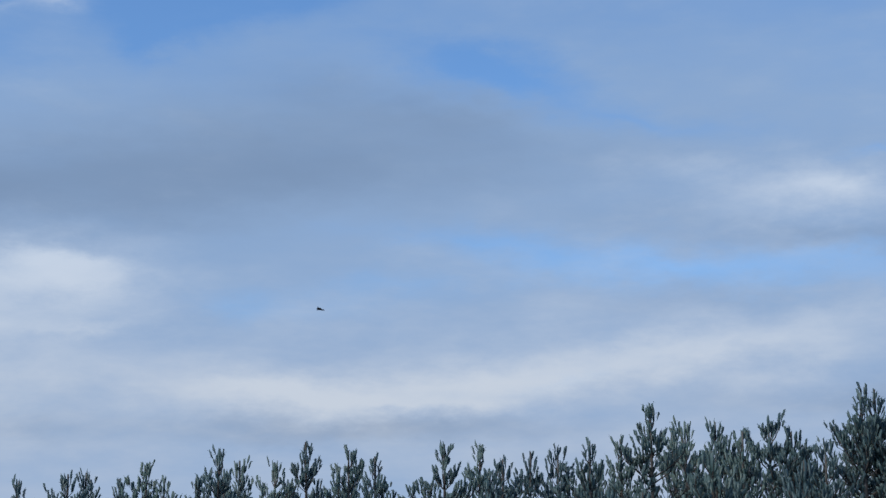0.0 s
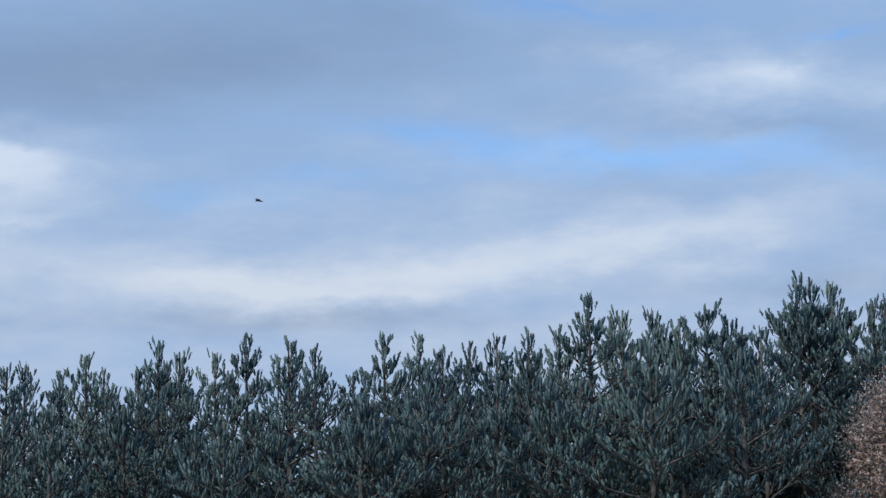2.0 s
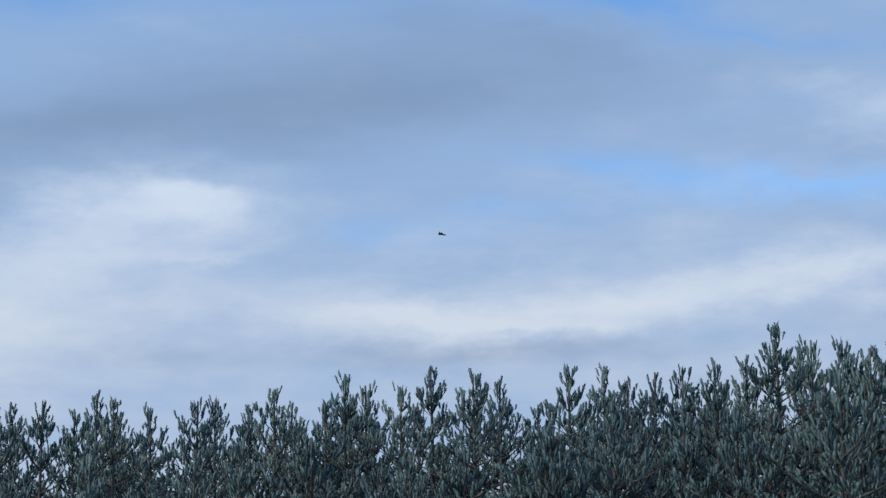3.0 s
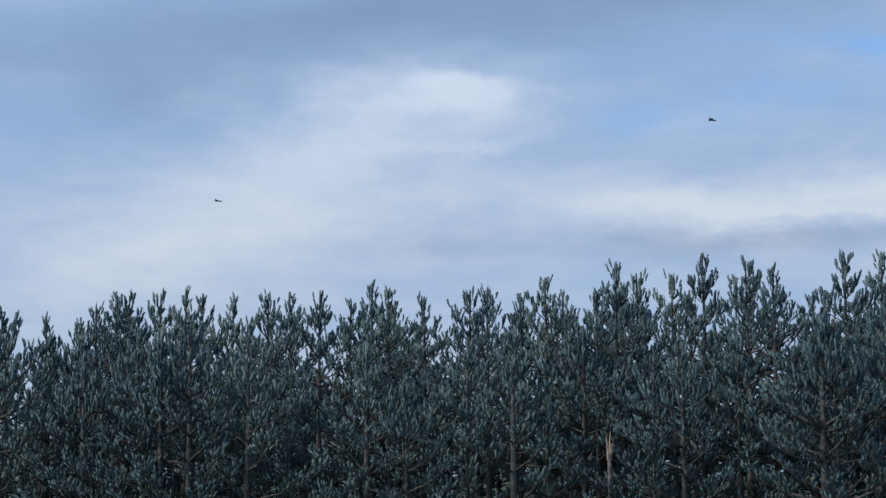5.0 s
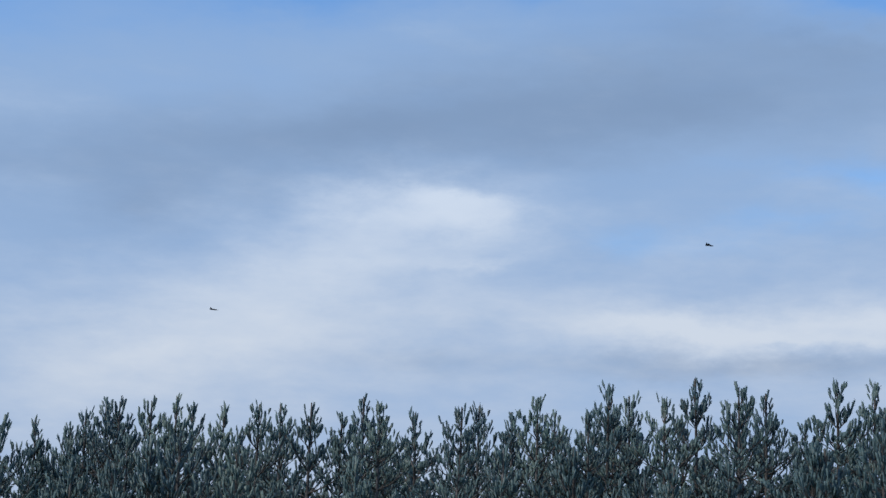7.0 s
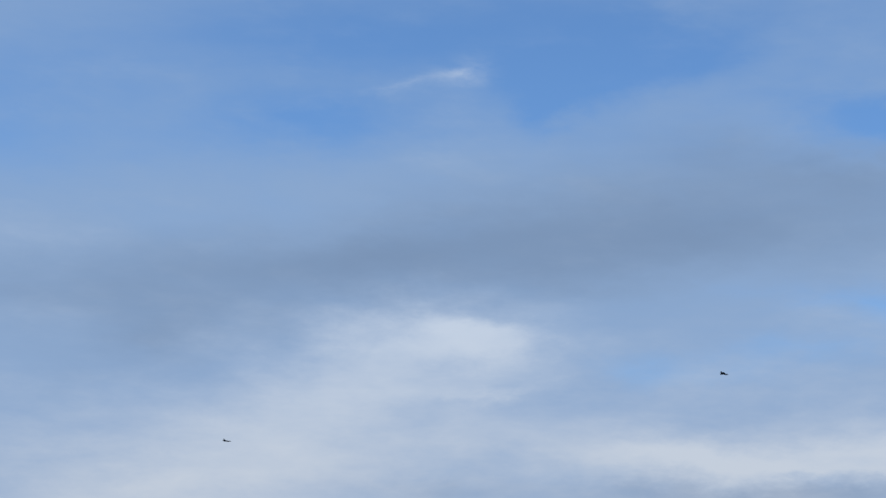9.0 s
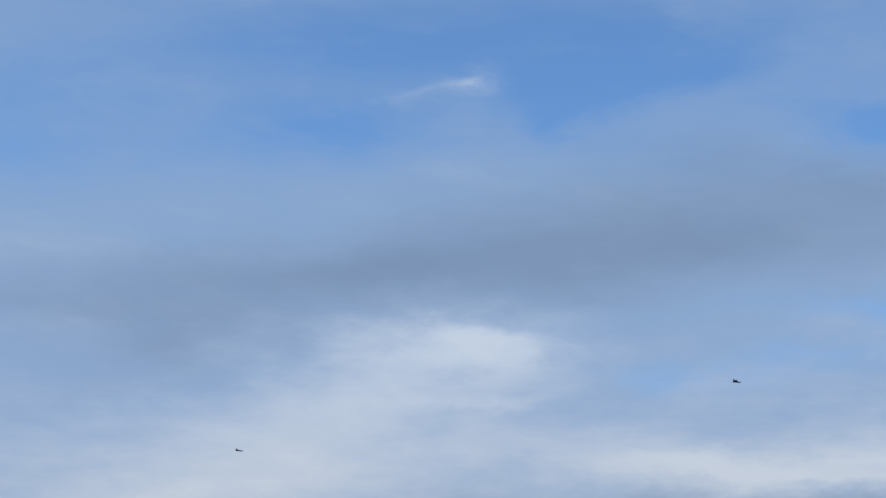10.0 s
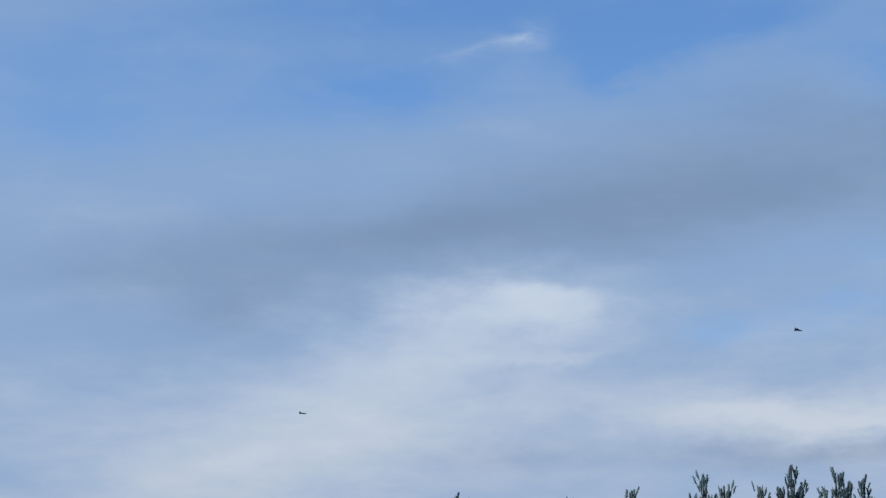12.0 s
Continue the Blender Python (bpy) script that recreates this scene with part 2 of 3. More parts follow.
class Tubes:
    """Tapered round limbs, gathered into one mesh."""

    def __init__(self):
        self.verts, self.faces = [], []

    def add(self, pts, r0, r1, sides=5):
        base, n = len(self.verts), len(pts)
        for i, p in enumerate(pts):
            d = (pts[min(i + 1, n - 1)] - pts[max(i - 1, 0)]).normalized()
            a = d.orthogonal().normalized()
            b = d.cross(a)
            r = r0 + (r1 - r0) * i / (n - 1)
            for k in range(sides):
                w = 2 * math.pi * k / sides
                self.verts.append(p + (a * math.cos(w) + b * math.sin(w)) * r)
        for i in range(n - 1):
            for k in range(sides):
                j = (k + 1) % sides
                self.faces.append((base + i * sides + k, base + i * sides + j, base + (i + 1) * sides + j, base + (i + 1) * sides + k))
        self.faces.append(tuple(base + (n - 1) * sides + k for k in range(sides)))
        self.faces.append(tuple(base + k for k in reversed(range(sides))))

    def mesh(self, name):
        m = bpy.data.meshes.new(name)
        m.from_pydata([tuple(v) for v in self.verts], [], self.faces)
        return m


def triangles(name, corners):
    """A mesh of loose triangles from an array (n, 3, 3)."""
    n = len(corners)
    m = bpy.data.meshes.new(name)
    m.vertices.add(n * 3)
    m.vertices.foreach_set("co", np.ascontiguousarray(corners, dtype=np.float32).ravel())
    m.loops.add(n * 3)
    m.loops.foreach_set("vertex_index", np.arange(n * 3, dtype=np.int32))
    m.polygons.add(n)
    m.polygons.foreach_set("loop_start", np.arange(0, n * 3, 3, dtype=np.int32))
    m.update(calc_edges=True)
    return m


def unit(a):
    return a / np.maximum(np.linalg.norm(a, axis=1, keepdims=True), 1e-9)


def needles(rng, shoots, each, long, wide):
    """Loose needles that stand out all round every shoot (base, direction, length), and their outward normals."""
    p = np.repeat(np.array([s[0] for s in shoots]), each, axis=0)
    d = np.repeat(unit(np.array([s[1] for s in shoots])), each, axis=0)
    size = np.repeat(np.array([s[2] for s in shoots]), each)
    n = len(p)
    t = rng.random(n) ** 0.7
    side = unit(np.cross(d, rng.normal(size=(n, 3))))
    open_angle = np.radians(np.where(t > 0.88, rng.uniform(10, 60, n), 56 + rng.normal(0, 12, n)))
    go = d * np.cos(open_angle)[:, None] + side * np.sin(open_angle)[:, None]
    root = p + d * (t * size)[:, None]
    tip = root + go * (long * rng.uniform(0.75, 1.15, n))[:, None]
    flat = unit(np.cross(d, side) + 0.35 * rng.normal(size=(n, 3))) * (wide / 2)
    out = unit(side + d * 0.45)
    return np.stack([root, tip + flat, tip - flat], axis=1), np.repeat(out, 3, axis=0)


def tufts(rng, shoots, girth, sides=5):
    """The close needles of every shoot, a ragged brush with a blunt head, and its normals."""
    p = np.array([s[0] for s in shoots])
    d = unit(np.array([s[1] for s in shoots]))
    size = np.array([s[2] for s in shoots])[:, None]
    a = unit(np.cross(d, rng.normal(size=d.shape)))
    b = np.cross(d, a)
    thick = girth * rng.uniform(0.8, 1.2, (len(p), 1))
    ragged = rng.uniform(0.6, 1.3, (3, len(p), sides))
    jut = rng.normal(0, 0.018, (3, len(p), sides))

    def ring(row, k, share, r, lean):
        k %= sides
        w = 2 * math.pi * k / sides
        out = a * math.cos(w) + b * math.sin(w)
        return p + d * (size * share + jut[row, :, k, None]) + out * thick * r * ragged[row, :, k, None], unit(out + d * lean)

    top = p + d * (size + 0.012)
    faces, normals = [], []
    for k in range(sides):
        a0, na0 = ring(0, k, 0.1, 0.5, 0.0)
        a1, na1 = ring(0, k + 1, 0.1, 0.5, 0.0)
        b0, nb0 = ring(1, k, 0.6, 1.0, 0.2)
        b1, nb1 = ring(1, k + 1, 0.6, 1.0, 0.2)
        c0, nc0 = ring(2, k, 0.98, 0.9, 1.0)
        c1, nc1 = ring(2, k + 1, 0.98, 0.9, 1.0)
        for tri, nor in (((a0, a1, b1), (na0, na1, nb1)), ((a0, b1, b0), (na0, nb1, nb0)),
                         ((b0, b1, c1), (nb0, nb1, nc1)), ((b0, c1, c0), (nb0, nc1, nc0)), ((c0, c1, top), (nc0, nc1, d))):
            faces.append(np.stack(tri, axis=1))
            normals.append(np.stack(nor, axis=1))
    return np.concatenate(faces), np.concatenate(normals).reshape(-1, 3)


# ---- ground ----
bm = bmesh.new()
bmesh.ops.create_grid(bm, x_segments=40, y_segments=40, size=2400)
for v in bm.verts:
    if v.co.length > 120:
        v.co.z = noise.noise(v.co * 0.004) * 1.5
ground = tagged(part("ground", bm, MAT_GRASS), "rough winter grass reaching the horizon", "grass", kind="structure")


# ---- pines ----
def pine(seed, tall=5.5, spread=1.0, dense=1.0, round_top=0.0, each=8, girth=0.0215, sides=3, low=2.1, full=False):
    """A young pine: straight trunk, whorls of limbs that turn up at their ends, brushes of needles on every shoot."""
    rng = np.random.default_rng(seed)
    thing = new("pine_tree")
    limbs, shoots = Tubes(), []
    bend = rng.normal(0, 0.035, 2)

    def axis(z):
        k = z / tall
        return Vector((bend[0] * math.sin(3.0 * k) * k, bend[1] * math.sin(2.6 * k) * k, z))

    lead = 0.40 * rng.uniform(0.85, 1.2)
    trunk = Tubes()
    trunk.add([axis(tall * k / 9) for k in range(10)], 0.075, 0.012, 8)
    shoots.append((axis(tall - lead), (0, 0, 1), lead))
    z, k = tall - lead, 0
    while z > low:
        count = int(rng.integers(4, 7)) if k < 4 or full else int(rng.integers(3, 6))
        spin = rng.random() * 6.28
        for i in range(count):
            a = spin + 6.283 * i / count + rng.normal(0, 0.22)
            size = min((0.25 if k == 0 else 0.19 + 0.22 * k) + round_top * 0.12, 1.45) * rng.uniform(0.72, 1.2) * spread
            rise = radians(max(4, (68, 46, 31, 22, 16)[min(k, 4)] - 3 * max(0, k - 4) + rng.normal(0, 7)) * (1 - 0.25 * round_top))
            out = Vector((math.cos(a), math.sin(a), 0))
            p = axis(z + rng.normal(0, 0.04))
            pts, step = [p], size / 5
            for s in range(5):
                up = rise + (s / 4) ** 2 * radians(26)
                up = min(up, radians(86))
                p = p + (out * math.cos(up) + Vector((0, 0, math.sin(up)))) * step
                p = p + Vector(rng.normal(0, 0.012, 3))
                pts.append(p)
            limbs.add(pts, 0.007 + 0.012 * size, 0.005, 4)
            end = (pts[-1] - pts[-2]).normalized()
            shoots.append((pts[-1] - end * 0.1, end + Vector((0, 0, 0.5)), rng.uniform(0.16, 0.26) if k == 0 else rng.uniform(0.12, 0.20) if k < 4 else rng.uniform(0.09, 0.15)))
            extra = int(((0.0 if k == 0 else 3.5) + size * (9.0 if k == 0 else 18.0 if k < 4 else 24.0)) * dense * rng.uniform(0.8, 1.2))
            for s in range(extra):
                f = (1 - (0.85 if full else 0.8 if k < 4 else 0.6) * rng.random()) * 4.999
                q = pts[int(f)].lerp(pts[int(f) + 1], f - int(f))
                side = Vector((-out.y, out.x, 0)) * rng.choice((-1, 1))
                go = out * rng.uniform(0.1, 0.7) + side * rng.uniform(0.2, 1.0) + Vector((0, 0, rng.uniform(0.35, 1.2)))
                go.normalize()
                stalk = rng.uniform(0.03, 0.22) * min(1, size + 0.2)
                e = q + go * stalk
                if stalk > 0.13:
                    limbs.add([q, e], 0.005, 0.004, 3)
                tip = go * (0.42 if k < 3 else 0.8) + Vector((0, 0, rng.uniform(0.4, 1.1) if k < 3 else rng.uniform(0.1, 0.75)))
                shoots.append((e, tip.normalized(), rng.uniform(0.08, 0.17) if k < 3 else rng.uniform(0.05, 0.12)))
        if k < 3:
            for i in range(4):
                a, up = rng.random() * 6.283, rng.uniform(0.8, 2.2)
                p = axis(z - 0.36 * rng.random() + (0.1 if k == 0 else 0.0))
                shoots.append((p, Vector((math.cos(a), math.sin(a), up)).normalized(), rng.uniform(0.08, 0.2)))
        z -= rng.uniform(0.34, 0.44) if k < 4 or full else rng.uniform(0.38, 0.52)
        k += 1
    part("trunk", trunk.mesh("trunk"), MAT_BARK, thing, smooth=True)
    part("branchwork", limbs.mesh("branchwork"), MAT_BARK, thing, smooth=True)
    corners, normals = tufts(rng, shoots, girth, sides)
    if each:
        loose, loose_normals = needles(rng, shoots, each, 0.043, 0.0105)
        corners, normals = np.concatenate([corners, loose]), np.concatenate([normals, loose_normals])
    crown = triangles("crown", corners)
    crown.polygons.foreach_set("use_smooth", [True] * len(crown.polygons))
    crown.normals_split_custom_set_from_vertices(normals.tolist())
    part("crown", crown, MAT_NEEDLE, thing)
    return thing


PINE_LABEL = "young dark blue-green pine with upright needled shoots"
KINDS = [pine(11), pine(12, dense=1.1), pine(13, spread=0.92), pine(14, spread=1.1), pine(15, dense=0.95), pine(16, spread=0.9, dense=1.1)]
FRONT = [pine(41, 4.0, 1.05, 1.0, low=1.15), pine(42, 4.0, 1.15, 1.0, low=1.15), pine(43, 4.0, 0.95, 1.1, low=1.15)]
BROAD = pine(21, spread=0.95, dense=2.1, round_top=0.6, low=2.4)
REAR = [pine(31, spread=1.2, dense=0.36, each=0, girth=0.085, low=0.9, full=True), pine(32, spread=1.1, dense=0.36, each=0, girth=0.085, low=0.9, full=True)]
HEIGHT = {id(k): 4.0 for k in FRONT}
used = set()
rng = np.random.default_rng(5)


def stand(kind, x, y, top, spin):
    """Puts a pine with its tip at the height top; the first call for a kind moves the one that was built."""
    s = top / HEIGHT.get(id(kind), 5.5)
    m = pose(x, y, 0, 0, 0, spin) @ Matrix.Diagonal((s, s, s, 1))
    if id(kind) in used:
        ob = copy_thing(kind, m)
    else:
        ob = kind
        waiting.append((ob, m))
        used.add(id(kind))
    tagged(ob, PINE_LABEL if top < 5.9 else "tall bushy blue-green pine standing over its neighbours", "pine tree", "pines of the plantation edge")


waiting = []
# tips of the skyline, as seen at 28 m: across, height
SKYLINE = [(-12.2, 4.5), (-11.16, 4.52), (-10.48, 4.62), (-9.65, 4.79), (-9.32, 5.0), (-9.06, 4.93), (-8.54, 4.95), (-8.14, 5.03), (-7.86, 4.9),
           (-7.34, 4.9), (-6.77, 4.93), (-6.5, 4.94), (-5.97, 4.97), (-5.46, 4.75), (-5.13, 5.06), (-4.86, 4.96), (-4.3, 4.83), (-3.55, 4.93),
           (-3.26, 4.95), (-2.8, 4.85), (-2.37, 5.05), (-2.07, 4.85), (-1.58, 4.87), (-1.26, 5.3), (-0.94, 5.13), (-0.4, 5.1), (0.0, 5.42),
           (0.71, 5.29), (1.11, 5.19), (1.72, 4.75), (2.19, 5.38), (2.77, 5.37), (3.12, 5.16), (3.55, 5.28), (4.0, 5.29), (4.51, 5.43),
           (4.95, 5.46), (5.47, 5.98), (5.99, 5.74), (6.51, 5.74), (6.93, 5.6), (7.69, 5.59), (8.26, 5.37), (8.89, 6.2), (9.42, 6.15),
           (10.09, 5.88), (10.34, 5.94), (10.67, 5.92)]
for i, (x, top) in enumerate(SKYLINE):
    top -= 0.05
    y = 28 + (0.0, 1.5, -0.7, 0.8, 2.2)[i % 5]
    stand(KINDS[(i * 5 + i // 6) % 6], x * y / 28, y, 2 + (top - 2) * y / 28, 360 * rng.random())
stand(BROAD, 9.12 * 29 / 28, 29, 2 + 4.22 * 29 / 28, 40)
stand(BROAD, 7.33 * 29.6 / 28, 29.6, 2 + 3.78 * 29.6 / 28, 200)
stand(KINDS[1], -9.85 * 28.6 / 28, 28.6, 4.5, 75)
stand(KINDS[3], -8.9 * 27.2 / 28, 27.2, 4.3, 310)
stand(KINDS[5], -10.4 * 27.4 / 28, 27.4, 4.2, 190)
# the lower front rank, and the ranks behind that close the wood
for i in range(27):
    x = -12.4 + 0.76 * i + rng.normal(0, 0.2)
    stand(FRONT[(i * 2 + i // 4) % 3], x, 26.1 + rng.normal(0, 0.45), 3.75 + 0.03 * (x + 11) + rng.normal(0, 0.35), 360 * rng.random())
for i, (x, top) in enumerate(SKYLINE[1::2]):
    x, y = x + rng.normal(0.15, 0.15), 30.4 + rng.normal(0, 0.3)
    stand(KINDS[(i * 5 + 2) % 6], x * y / 28, y, 2 + (top - 2.3 - 0.25 * rng.random()) * y / 28, 360 * rng.random())
for row, y in enumerate((31.6, 33.4, 35.4)):
    for i in range(26):
        x = -15.5 + 1.22 * i + 0.5 * (row % 2) + rng.normal(0, 0.3)
        top = (4.12 + 0.045 * (x + 11) if x < 9.8 else 3.6) + rng.normal(0, 0.12) - (0.5, 0.25, 0.6)[row]
        stand(REAR[(i + row) % 2], x * y / 28, y + rng.normal(0, 0.3), 2 + (top - 2) * y / 28, 360 * rng.random())
for ob, m in waiting:
    ob.matrix_basis = m

# a snapped stem among the pines
snag = tagged(new("broken_pine"), "snapped pine stem with pale splintered top", "tree stump")
t = Tubes()
t.add([Vector((0, 0, 0)), Vector((0.01, 0, 1.2)), Vector((0.0, 0.01, 2.25))], 0.042, 0.028, 8)
part("trunk", t.mesh("trunk"), MAT_BARK, snag, smooth=True)
t = Tubes()
for dx, h, w in ((0.015, 0.32, 0.02), (-0.025, 0.24, 0.018), (0.03, 0.14, 0.02)):
    t.add([Vector((dx * 0.6, 0.01, 2.15)), Vector((dx, 0.0, 2.25 + h * 0.6)), Vector((dx * 1.7, 0, 2.25 + h))], w, 0.003, 5)
part("splinters", t.mesh("splinters"), MAT_SPLINTER, snag, "pale torn wood splinters")
snag.location = (-1.31, 25.9, 0.05)


# ---- brown-leaved shrubs ----
def shrub(seed, clusters, radii, middle, leaf_mat, leaves, size):
    """A many-stemmed shrub: limbs fan out to twigs all over a dome, each with dry leaves."""
    rng = np.random.default_rng(seed)
    thing = new("shrub")
    limbs, roots = Tubes(), []
    boss = []
    for i in range(26):
        a, r = rng.random() * 6.283, math.sqrt(rng.random())
        top = Vector((math.cos(a) * r * radii[0] * 0.75, math.sin(a) * r * radii[1] * 0.75, middle + radii[2] * math.sqrt(max(0, 1 - (r * 0.8) ** 2)) * rng.uniform(0.55, 0.8)))
        foot = Vector((math.cos(a) * 0.5 * r, math.sin(a) * 0.5 * r, 0))
        pts = [foot.lerp(top, k / 6) + Vector((0, 0, 0.35 * math.sin(3.14 * k / 6))) + Vector(rng.normal(0, 0.05, 3)) * (0 < k < 6) for k in range(7)]
        limbs.add(pts, 0.040, 0.010, 5)
        boss += pts[2:]
    boss_a = np.array([tuple(b) for b in boss])
    corners = []
    for i in range(clusters):
        w = unit(rng.normal(size=(1, 3)))[0]
        w[2] = abs(w[2]) * 1.22 - 0.25
        lump = 1 + 0.08 * noise.noise(Vector(w) * 2.6 + Vector((seed, 0, 0))) + 0.07 * noise.noise(Vector(w) * 6 + Vector((seed, 4, 0)))
        f = rng.random() ** (0.22 if i % 3 else 0.6) * lump
        p = np.array([w[0] * radii[0] * f, w[1] * radii[1] * f, middle + w[2] * radii[2] * f])
        if p[2] < 0.25:
            continue
        go = unit((w * np.array([1, 1, 1]) + np.array([0, 0, 0.55]) + rng.normal(0, 0.35, 3))[None])[0]
        span = rng.uniform(0.2, 0.42)
        if i % 8 == 0:
            near = boss_a[np.argmin(((boss_a - p) ** 2).sum(1))]
            limbs.add([Vector(near), Vector((near + p) / 2 + rng.normal(0, 0.06, 3)), Vector(p)], 0.010, 0.004, 3)
        limbs.add([Vector(p), Vector(p + go * span * 0.5 + rng.normal(0, 0.02, 3)), Vector(p + go * span)], 0.005, 0.002, 3)
        t = rng.random(leaves) ** 0.8
        c = p + go * (t * span)[:, None] + rng.normal(0, 0.05, (leaves, 3))
        a = unit(rng.normal(size=(leaves, 3)) + np.array([0, 0, -0.3]))
        b = unit(np.cross(a, rng.normal(size=(leaves, 3))))
        s = size * rng.uniform(0.6, 1.25, (leaves, 1))
        fold = np.cross(a, b) * s * 0.22
        corners.append(np.stack([c, c + a * s + fold, c + a * s * 0.5 + b * s * 0.42], 1))
        corners.append(np.stack([c, c + a * s * 0.5 - b * s * 0.42 + fold, c + a * s + fold], 1))
    part("branchwork", limbs.mesh("branchwork"), MAT_TWIG, thing)
    part("foliage", triangles("foliage", np.concatenate(corners)), leaf_mat, thing)
    return thing


big = tagged(shrub(3, 9500, (6.5, 2.6, 4.6), 1.25, MAT_LEAF, 15, 0.062), "large rounded shrub full of dry brown leaves", "shrub")
big.location = (14.65, 26.4, 0)
small = tagged(shrub(8, 1000, (0.9, 0.85, 1.5), 3.0, MAT_LEAF_PALE, 14, 0.034), "thin twiggy shrub with pale pinkish-brown leaves", "shrub")
small.location = (10.15, 26.9, 0)


# ---- van ----
def extruded(profile, half, taper=0.0, bevel=0.03, z0=0.0, z1=1.0):
    """A side profile (x, z) drawn out across y; taper leans the sides in between the heights z0 and z1."""
    bm = bmesh.new()
    rows = []
    for s in (-1, 1):
        rows.append([bm.verts.new((x, s * (half - taper * min(1, max(0, (z - z0) / (z1 - z0))) ** 1.6), z)) for x, z in profile])
    n = len(profile)
    for k in range(n):
        j = (k + 1) % n
        bm.faces.new((rows[0][k], rows[0][j], rows[1][j], rows[1][k]))
    bm.faces.new(list(reversed(rows[0])))
    bm.faces.new(rows[1])
    bmesh.ops.recalc_face_normals(bm, faces=bm.faces)
    if bevel:
        bmesh.ops.bevel(bm, geom=[e for e in bm.edges if len(e.link_faces) == 2 and e.calc_face_angle(0) > 0.5], offset=bevel, segments=3, affect="EDGES", profile=0.6)
    return bm


def slab(outline, y, depth):
    """A flat pane from (x, z) points, standing at y, depth thick."""
    bm = bmesh.new()
    a = [bm.verts.new((x, y, z)) for x, z in outline]
    b = [bm.verts.new((x, y + depth, z)) for x, z in outline]
    n = len(a)
    bm.faces.new(a)
    bm.faces.new(list(reversed(b)))
    for k in range(n):
        bm.faces.new((a[k], b[k], b[(k + 1) % n], a[(k + 1) % n]))
    bmesh.ops.recalc_face_normals(bm, faces=bm.faces)
    return bm


def lathe(points, turns=24, axis="y"):
    """A ring of (radius, along) points turned round the axis."""
    bm = bmesh.new()
    rows = []
    for r, h in points:
        row = []
        for k in range(turns):
            w = 2 * math.pi * k / turns
            c, s = math.cos(w) * r, math.sin(w) * r
            row.append(bm.verts.new((c, h, s) if axis == "y" else (h, c, s)))
        rows.append(row)
    for a, b in zip(rows, rows[1:]):
        for k in range(turns):
            bm.faces.new((a[k], a[(k + 1) % turns], b[(k + 1) % turns], b[k]))
    bm.faces.new(rows[0])
    bm.faces.new(list(reversed(rows[-1])))
    bmesh.ops.recalc_face_normals(bm, faces=bm.faces)
    return bm


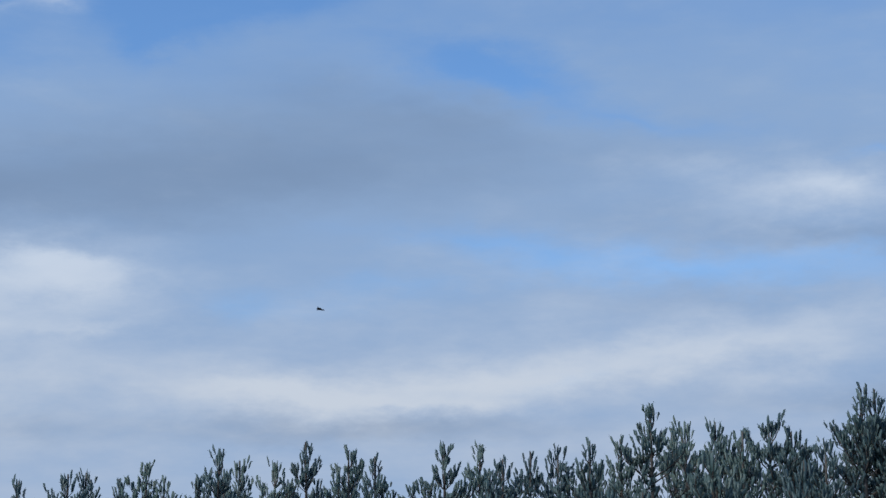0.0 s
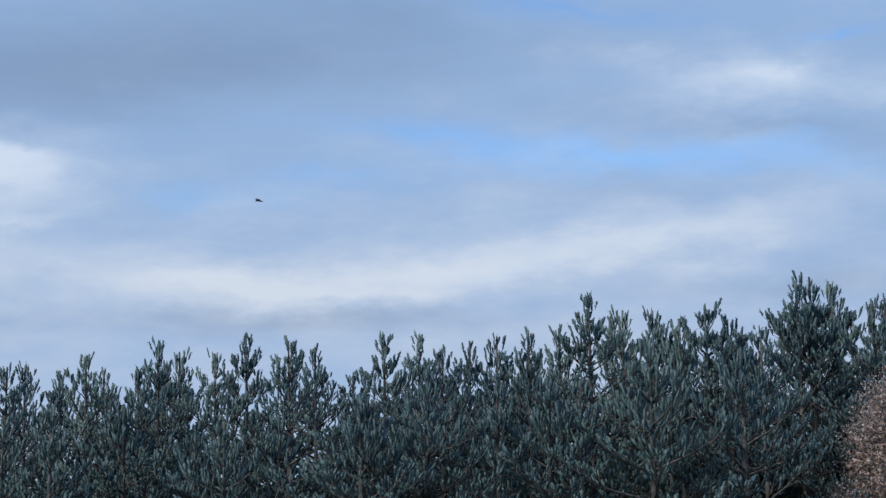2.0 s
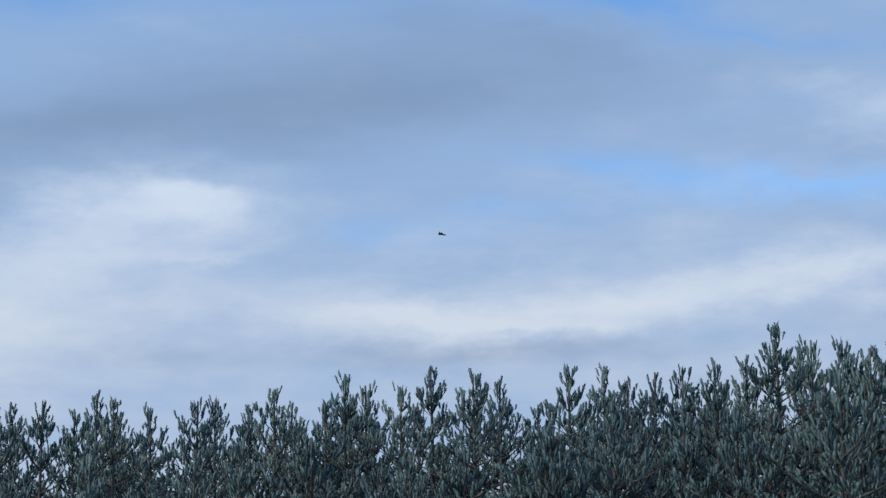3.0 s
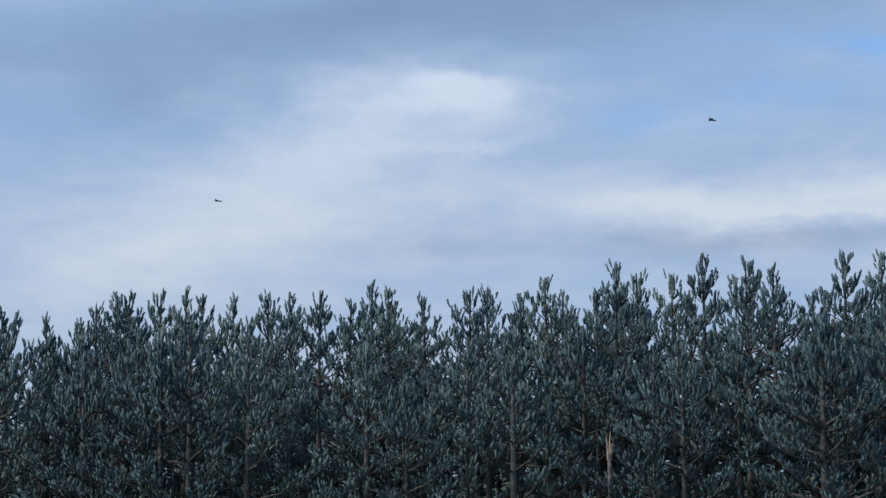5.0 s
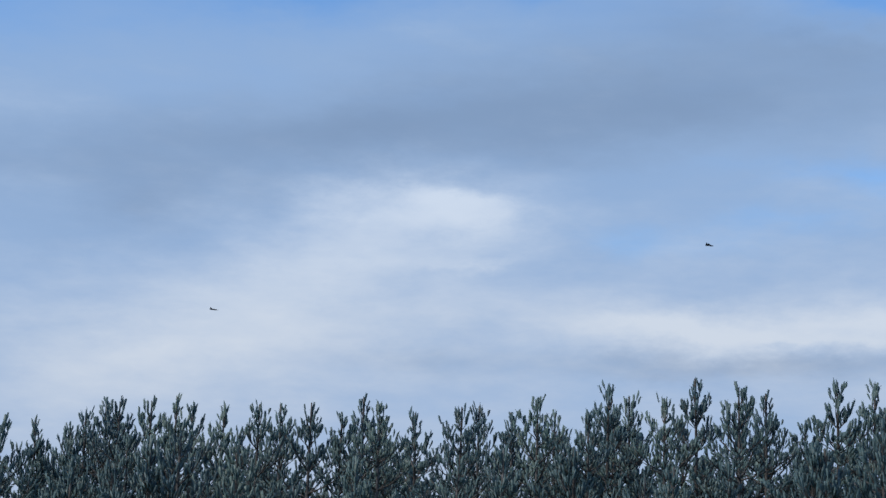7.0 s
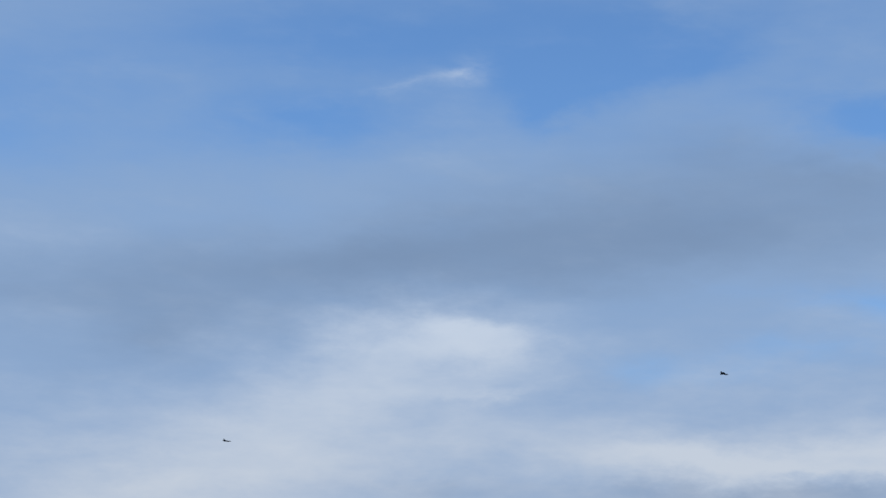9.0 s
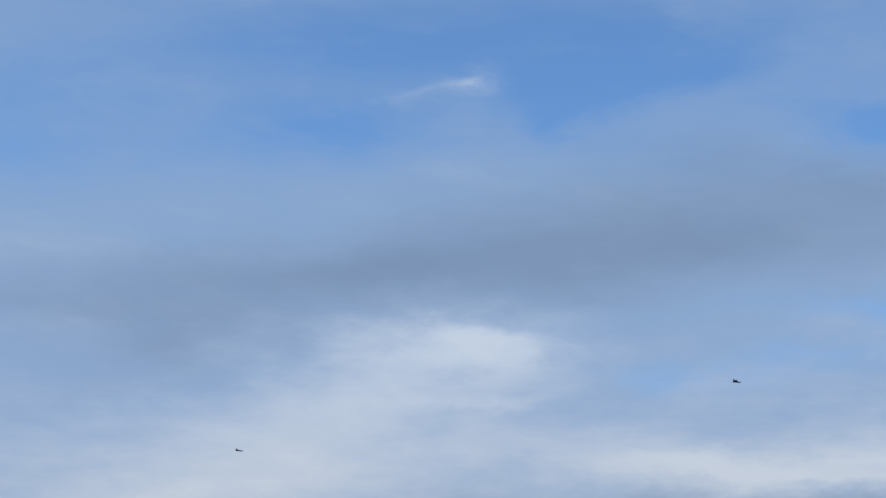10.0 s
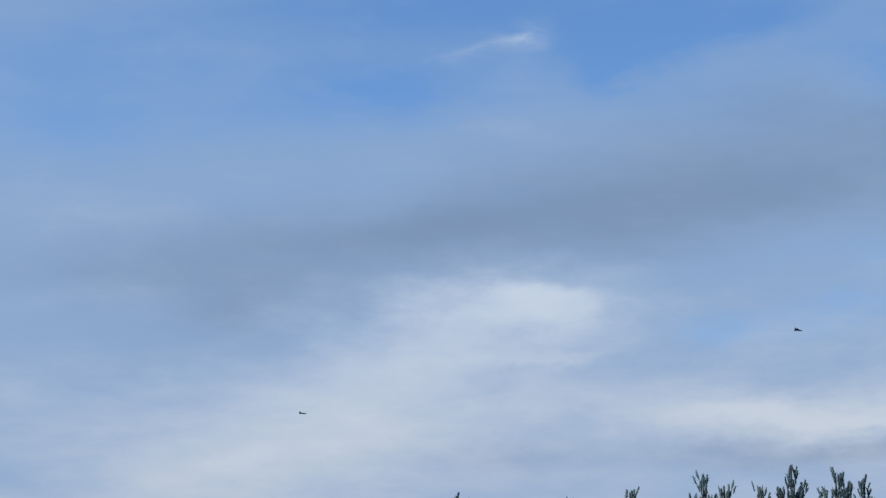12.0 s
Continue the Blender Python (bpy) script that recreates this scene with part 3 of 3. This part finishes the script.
def van():
    thing = new("van")
    side = [(0.02, 0.35), (0.0, 0.62), (0.06, 0.86), (0.28, 1.02), (0.75, 1.13), (1.00, 1.20), (1.62, 1.72), (1.82, 1.82), (2.15, 1.872),
            (2.8, 1.893), (4.2, 1.895), (5.45, 1.88), (5.68, 1.83), (5.80, 1.60), (5.86, 0.95), (5.84, 0.40), (5.6, 0.30), (0.3, 0.28)]
    part("body", extruded(side, 0.95, 0.13, 0.035, 0.95, 1.9), MAT_PAINT, thing, smooth=True)
    part("windscreen", extruded([(1.04, 1.222), (1.60, 1.695), (1.615, 1.712), (1.02, 1.235)], 0.80, 0.05, 0, 1.2, 1.7), MAT_GLASS, thing)
    for s in (-1, 1):
        y = s * 0.925
        for name, outline in (("front_window", [(1.42, 1.22), (1.84, 1.64), (2.06, 1.735), (2.62, 1.765), (2.62, 1.20)]),
                              ("side_window", [(2.74, 1.20), (2.74, 1.765), (4.14, 1.77), (4.14, 1.20)]),
                              ("rear_window", [(4.26, 1.20), (4.26, 1.77), (5.46, 1.75), (5.55, 1.20)])):
            ob = part(name, slab([(x, z - 1.46) for x, z in outline], -0.012, 0.024), MAT_GLASS, thing)
            ob.matrix_basis = pose(0, s * 0.893, 1.46, s * 11.5)
        rail = Tubes()
        rail.add([Vector((x, s * 0.80, z)) for x, z in ((1.9, 1.845), (2.3, 1.886), (3.6, 1.902), (5.0, 1.895), (5.5, 1.878))], 0.014, 0.014, 6)
        part("roof_gutter", rail.mesh("roof_gutter"), MAT_PAINT, thing, smooth=True)
        ob = part("slide_rail", slab([(2.9, -0.01), (5.5, -0.01), (5.5, 0.01), (2.9, 0.01)], -0.008, 0.016), MAT_RUBBER, thing)
        ob.matrix_basis = pose(0, s * 0.945, 1.08)
        for x in (1.0, 4.75):
            wheel = part("wheel", lathe([(0.20, 0.0), (0.31, 0.0), (0.335, 0.03), (0.335, 0.17), (0.31, 0.20), (0.20, 0.20)], 28), MAT_RUBBER, thing, smooth=True)
            wheel.matrix_basis = pose(x, s * 0.87 - 0.1, 0.335)
            part("rim", lathe([(0.05, -0.012), (0.17, -0.006), (0.205, 0.02), (0.205, 0.18), (0.17, 0.206), (0.05, 0.212)], 20), MAT_ALLOY, wheel)
        lamp = part("headlight", slab([(-0.14, 0.10), (0.16, 0.16), (0.18, -0.02), (-0.12, -0.06)], -0.01, 0.02), MAT_LAMP, thing)
        lamp.matrix_basis = pose(0.24, s * 0.955, 0.82)
        mirror = bmesh.new()
        bmesh.ops.create_cube(mirror, size=1, matrix=pose(1.52, s * 1.06, 1.30) @ Matrix.Diagonal((0.12, 0.2, 0.24, 1)))
        bmesh.ops.bevel(mirror, geom=mirror.edges[:], offset=0.03, segments=3, affect="EDGES")
        part("mirror", mirror, MAT_RUBBER, thing, smooth=True)
    aerial = Tubes()
    aerial.add([Vector((1.98, 0, 1.84)), Vector((2.06, 0, 1.91)), Vector((2.2, 0, 2.06))], 0.016, 0.010, 6)
    part("aerial", aerial.mesh("aerial"), MAT_RUBBER, thing)
    whip = Tubes()
    whip.add([Vector((2.19, 0, 2.05)), Vector((2.32, 0, 2.18)), Vector((2.46, 0, 2.31))], 0.004, 0.0025, 5)
    part("whip", whip.mesh("whip"), MAT_RUBBER, thing, "thin black whip of the aerial")
    foot = Tubes()
    foot.add([Vector((1.93, 0, 1.815)), Vector((2.02, 0, 1.875))], 0.035, 0.014, 8)
    part("aerial_foot", foot.mesh("aerial_foot"), MAT_RUBBER, thing)
    return thing


parked = tagged(van(), "dark navy blue van with a whip aerial, parked on grass", "van")
parked.matrix_basis = pose(-0.60, 2.65, 0) @ Matrix.Diagonal((1.06, 1, 1, 1))


# ---- jets ----
def plate(points, thick):
    """A thin swept surface from (x, y, z) corners, thick in z at the root and thinner at the tip."""
    bm = bmesh.new()
    a = [bm.verts.new((x, y, z + thick * (1 - 0.7 * k))) for x, y, z, k in points]
    b = [bm.verts.new((x, y, z - thick * (1 - 0.7 * k))) for x, y, z, k in points]
    n = len(a)
    bm.faces.new(a)
    bm.faces.new(list(reversed(b)))
    for k in range(n):
        bm.faces.new((a[k], b[k], b[(k + 1) % n], a[(k + 1) % n]))
    bmesh.ops.recalc_face_normals(bm, faces=bm.faces)
    return bm


def jet():
    thing = new("jet_aircraft")
    part("fuselage", lathe([(0.03, -8.0), (0.35, -7.0), (0.62, -5.4), (0.80, -3.0), (0.95, 0.0), (0.98, 3.5), (0.85, 6.0), (0.70, 7.4)], 16, "x"), MAT_AIRCRAFT, thing, smooth=True)
    for s in (-1, 1):
        part("wing", plate([(-2.2, s * 0.8, -0.1, 0), (4.6, s * 5.3, -0.15, 1), (5.6, s * 5.3, -0.15, 1), (5.8, s * 0.8, -0.1, 0)], 0.14), MAT_AIRCRAFT, thing)
        part("canard", plate([(-5.6, s * 0.5, 0.15, 0), (-4.3, s * 2.1, 0.0, 1), (-3.8, s * 2.1, 0.0, 1), (-4.0, s * 0.5, 0.15, 0)], 0.06), MAT_AIRCRAFT, thing)
        nozzle = part("nozzle", lathe([(0.42, 7.2), (0.46, 7.6), (0.36, 8.2)], 14, "x"), MAT_RUBBER, thing, smooth=True)
        nozzle.location = (0, s * 0.45, 0)
    fin = plate([(2.8, 0.8, 0, 0), (5.9, 3.6, 0, 1), (6.9, 3.6, 0, 1), (6.6, 0.8, 0, 0)], 0.1)
    bmesh.ops.rotate(fin, verts=fin.verts, cent=(0, 0, 0), matrix=Matrix.Rotation(radians(90), 3, "X"))
    part("tail_fin", fin, MAT_AIRCRAFT, thing)
    canopy = lathe([(0.05, -5.6), (0.42, -4.9), (0.52, -4.0), (0.40, -3.0), (0.1, -2.2)], 12, "x")
    ob = part("canopy", canopy, MAT_GLASS, thing, smooth=True)
    ob.location = (0, 0, 0.5)
    intake = bmesh.new()
    bmesh.ops.create_cube(intake, size=1, matrix=pose(-1.4, 0, -0.85) @ Matrix.Diagonal((4.6, 1.7, 0.7, 1)))
    bmesh.ops.bevel(intake, geom=intake.edges[:], offset=0.15, segments=2, affect="EDGES")
    part("intake", intake, MAT_AIRCRAFT, thing, smooth=True)
    return thing


first = tagged(jet(), "dark grey jet aircraft banking in the sky", "aircraft", "jets in flight")
second = copy_thing(first, pose(-0.272 * 3200, 3200, 2 + 0.157 * 3200, 8, -4, 200))
second["label"] = "distant dark grey jet aircraft following another"
first.matrix_basis = pose(0.010 * 2900, 2900, 2 + 0.195 * 2900, 14, -6, 212)
